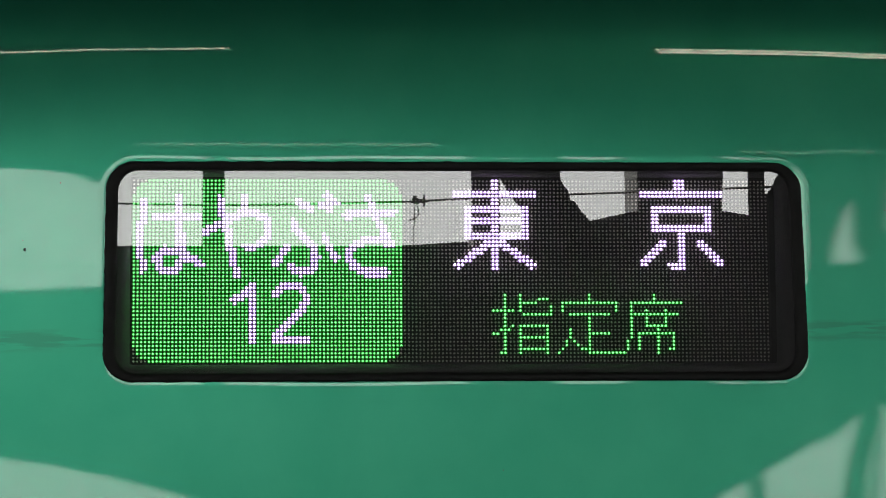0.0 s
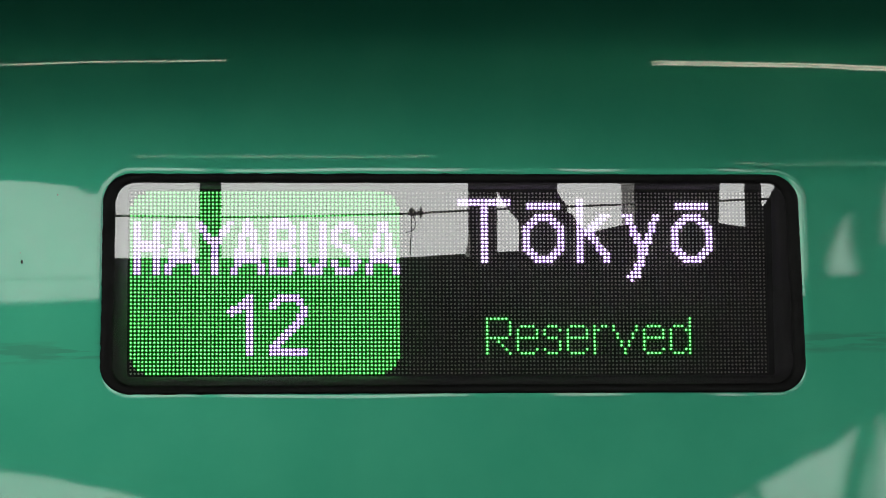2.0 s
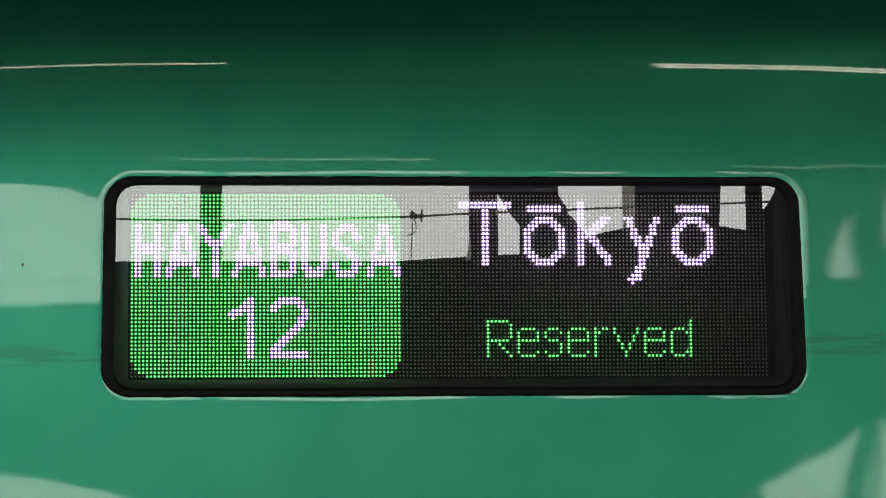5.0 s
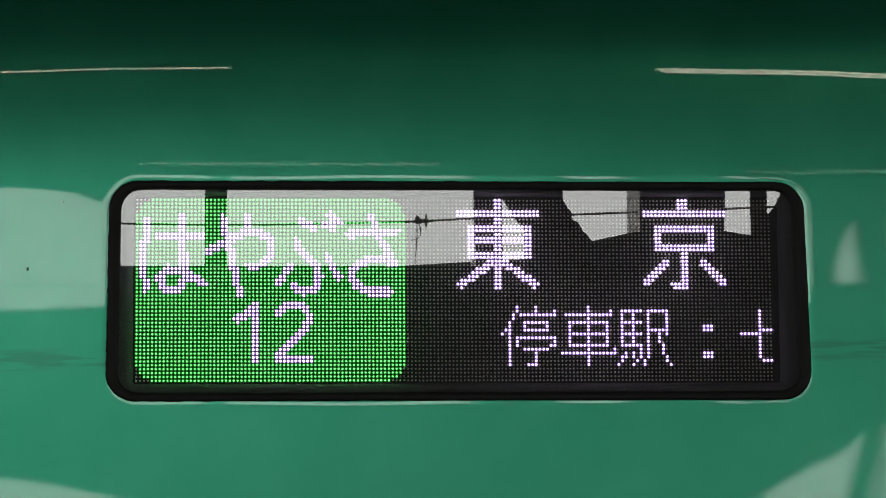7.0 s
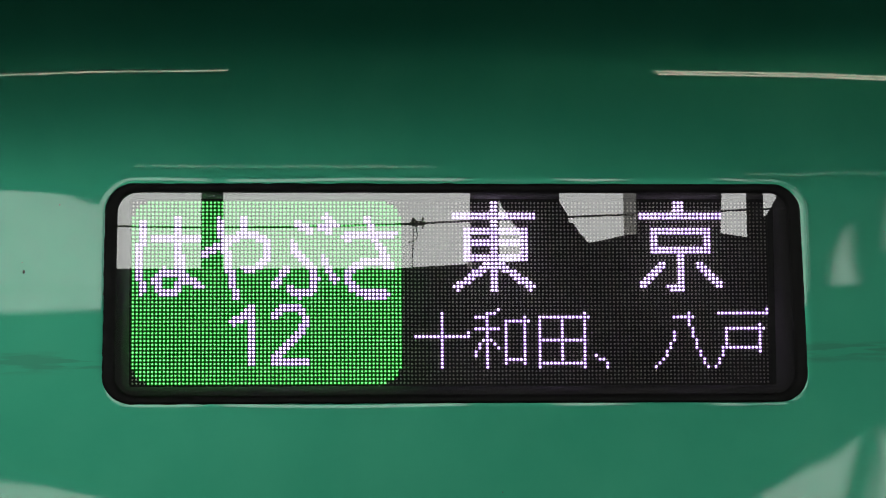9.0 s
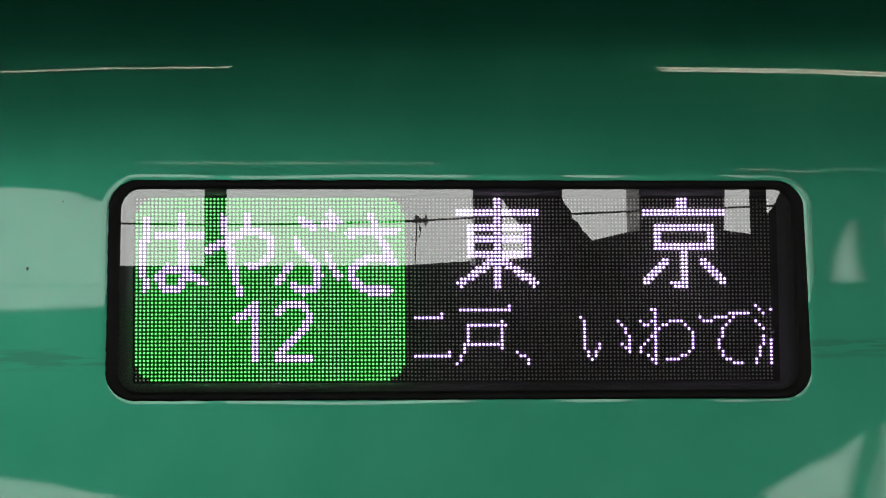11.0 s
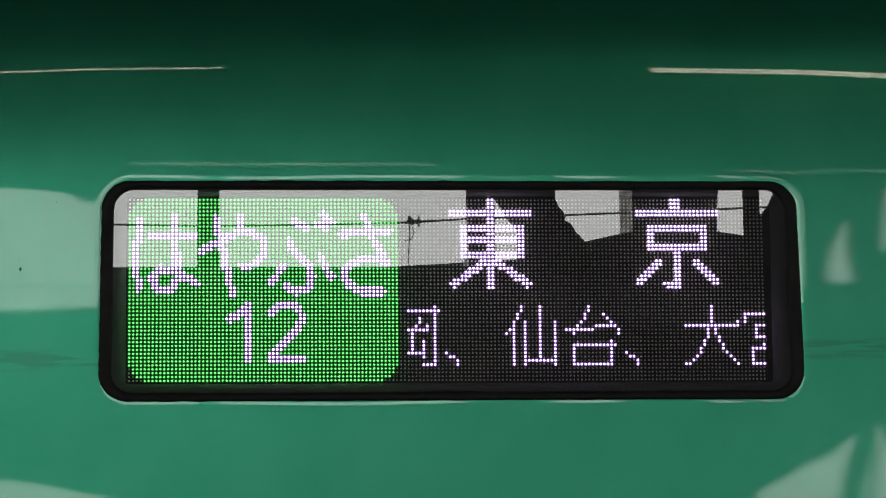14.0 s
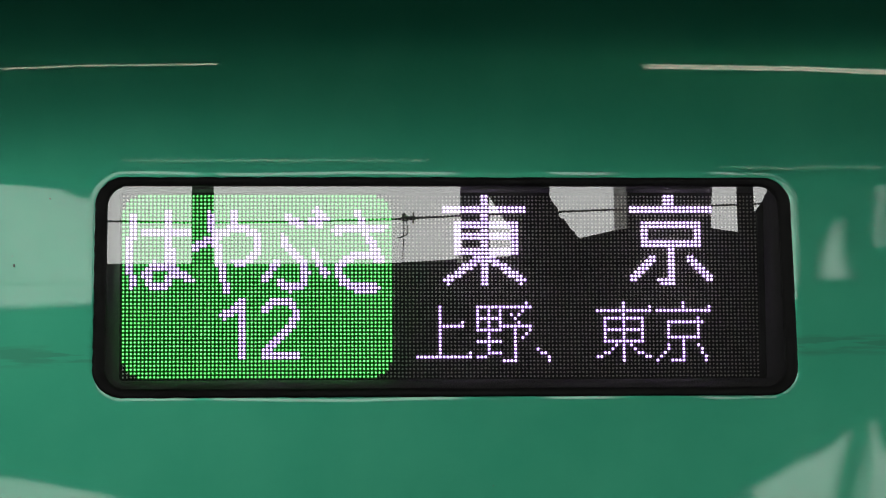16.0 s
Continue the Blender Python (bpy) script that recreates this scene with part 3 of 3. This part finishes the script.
def tube_lamp(x, y, twin, thick, skew=0.0):
    lamp = tagged(new("tube_lamp"), "lit fluorescent tube lamp under the platform roof", "lamp", "lamps under the roof", "thing")
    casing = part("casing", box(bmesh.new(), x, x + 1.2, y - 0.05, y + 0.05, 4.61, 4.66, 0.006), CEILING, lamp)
    for dy in ((-0.035, 0.035) if twin else (0.0,)):
        part("tube", rod(bmesh.new(), (x + 0.01, y + dy, 4.59), (x + 1.19, y + dy, 4.59), thick, 10), TUBE, lamp, smooth=True)
    for e in (0.0, 1.17):
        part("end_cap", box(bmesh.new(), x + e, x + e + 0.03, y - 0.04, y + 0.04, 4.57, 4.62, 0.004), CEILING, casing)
    lamp.matrix_world = pose(x + 0.6, y, 0, 0, 0, skew) @ Matrix.Translation((-x - 0.6, -y, 0))
    return lamp


platform_roof()
for k in range(-5, 6):
    tube_lamp(-1.46 + 2.24 * k, -3.31, k > 0, 0.011 if k > 0 else 0.007, 9 if k < 1 else -7)
    tube_lamp(-0.73 + 2.24 * k, -7.03 if k < 1 else -7.59, False, 0.0027, 0 if k < 1 else -28)


def far_canopy():
    """The dark canopy of the platform across the tracks, open to the sky above and below."""
    f = tagged(new("far_canopy"), "dark canopy and stair housing of the platform across the tracks", "canopy", kind="thing")

    def piece(name, outline, y=-16.0, deep=0.04, mat=DARK):
        return part(name, plate(bmesh.new(), outline, y - deep, y), mat, f)
    piece("fascia", [(-30, 4.50), (-30, 3.0), (-2.8, 2.38), (-2.21, 2.33), (-1.80, 2.28), (-1.51, 2.17), (-0.94, 1.80), (-0.4, 1.50), (2.5, 1.50), (2.72, 1.80), (3.01, 2.175), (3.33, 2.58), (3.61, 2.92),
                     (3.68, 3.00), (3.80, 2.98), (3.90, 2.62), (4.3, 2.2), (8.0, 2.6), (30, 3.9), (30, 4.55), (1.37, 4.55), (0.99, 4.53), (0.48, 4.50)])
    piece("pole", [(-0.86, 0), (-0.71, 0), (-0.71, 9), (-0.86, 9)], -15.8, 0.04)
    piece("column", [(1.012, 4.48), (1.21, 4.48), (1.213, 9), (1.018, 9)], -15.985)
    piece("gusset", [(1.21, 4.99), (1.30, 4.842), (1.367, 4.76), (1.364, 4.50), (2.18, 4.50), (2.18, 4.74), (2.09, 4.73), (1.843, 4.675), (1.816, 4.70), (1.805, 4.725), (1.785, 4.735), (1.738, 4.812), (1.705, 4.825),
                     (1.70, 4.862), (1.692, 4.89), (1.665, 4.92), (1.638, 4.972), (1.638, 9), (1.213, 9)], -15.985)
    piece("pillar", [(2.092, 4.729), (2.18, 4.741), (2.187, 9), (2.099, 9)], -15.97, 0.03, CONCRETE)
    piece("wall_panel", [(2.183, 4.55), (2.972, 4.55), (2.972, 4.72), (2.777, 4.75), (2.797, 5.1), (2.797, 9), (2.19, 9)])
    piece("column", [(2.974, 4.55), (3.086, 4.55), (3.087, 9), (2.974, 9)])
    piece("wall_panel", [(3.088, 4.55), (3.575, 4.55), (3.575, 4.87), (3.600, 5.30), (3.612, 5.70), (3.622, 6.06), (3.622, 9), (3.192, 9), (3.19, 5.02), (3.14, 4.924), (3.102, 4.875), (3.088, 4.872)])
    piece("wall_panel", [(3.578, 4.55), (8, 4.55), (8, 9), (3.99, 9), (4.0, 6.3), (4.03, 5.4), (3.975, 5.4), (3.935, 6.3), (3.93, 9), (3.625, 9), (3.625, 6.06), (3.648, 5.98), (3.69, 5.70), (3.73, 5.3), (3.778, 4.90), (3.578, 4.87)])
    piece("bracket", [(0.978, 4.50), (1.02, 4.50), (1.02, 4.66), (1.006, 4.66), (1.003, 4.59)], -15.97, 0.03, CONCRETE)
    piece("post", [(-0.91, -1.25), (-0.84, -1.25), (-0.84, 2.6), (-0.91, 2.6)], -16.05)
    piece("post", [(2.92, -1.25), (3.03, -1.25), (3.03, 2.16), (2.92, 2.05)], -16.05)
    piece("brace", [(3.50, -1.25), (3.68, -1.25), (3.735, 2.2), (3.745, 2.6), (3.765, 3.0), (3.615, 3.0), (3.588, 2.65), (3.581, 2.09)], -16.05)
    piece("brace", [(3.77, -1.25), (3.83, -1.25), (3.826, 2.5), (3.79, 3.0), (3.76, 3.0), (3.777, 2.58), (3.787, 2.24)], -16.10)
    for x in (-14, -8, 8, 14):
        piece("post", [(x - 0.12, -1.25), (x + 0.12, -1.25), (x + 0.12, 4.0), (x - 0.12, 4.0)], -16.31, 0.2)
    f.location.x = 0.195
    return f


far_canopy()


def contact_wire():
    w = tagged(new("overhead_wire"), "thin dark overhead wire with a clamp and hanging lead", "wire", kind="thing")
    run = [(-40, 4.6), (-1.19, 4.054), (-0.70, 4.046), (-0.27, 4.049), (0.394, 4.065), (0.753, 4.084), (1.32, 4.107), (2.39, 4.150), (40, 5.6)]
    for a, b in zip(run, run[1:]):
        part("wire", rod(bmesh.new(), (a[0], -12, a[1]), (b[0], -12, b[1]), 0.0055), COPPER, w, smooth=True)
    clamp = part("clamp", plate(bmesh.new(), [(0.425, 4.060), (0.470, 4.056), (0.462, 4.082), (0.450, 4.098), (0.440, 4.098), (0.434, 4.083)], -12.015, -11.985), COPPER, w)
    part("clamp", box(bmesh.new(), 0.492, 0.501, -12.03, -11.97, 4.043, 4.101, 0.003), COPPER, w)
    part("clamp", box(bmesh.new(), 0.44, 0.508, -12.012, -11.988, 4.060, 4.080, 0.003), COPPER, w)
    for lead in ([(0.444, 4.062), (0.446, 4.01), (0.443, 3.96), (0.438, 3.88), (0.434, 3.70)], [(0.454, 4.06), (0.464, 4.03), (0.467, 4.005), (0.463, 3.985), (0.452, 3.973), (0.432, 3.966), (0.414, 3.960)]):
        for a, b in zip(lead, lead[1:]):
            part("lead", rod(bmesh.new(), (a[0], -12, a[1]), (b[0], -12, b[1]), 0.0028, 6), COPPER, clamp, smooth=True)
    for x in (-40, 40):
        part("mast", rod(bmesh.new(), (x, -12, -1.25), (x, -12, 6.5), 0.12, 12), DARK, w, smooth=True)
    w.location.x = 0.15
    return w


contact_wire()


# ---- what moves: pages slide in place of lamps switching, the strip runs along ----
def motions():
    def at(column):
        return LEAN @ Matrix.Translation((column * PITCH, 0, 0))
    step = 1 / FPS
    # pages not shown wait unseen behind the train's side
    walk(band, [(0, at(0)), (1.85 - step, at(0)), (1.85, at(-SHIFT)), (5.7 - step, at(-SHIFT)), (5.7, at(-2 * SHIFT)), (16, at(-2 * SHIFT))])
    rows = [(0, LEAN @ Matrix.Translation((276 * FINE, 0, 0)))]
    for k in range(150, 481):
        t = k / FPS
        rows.append((t, LEAN @ Matrix.Translation((round(571.1 - 58.93 * t) * FINE, 0, 0))))
    walk(strip, rows)


motions()
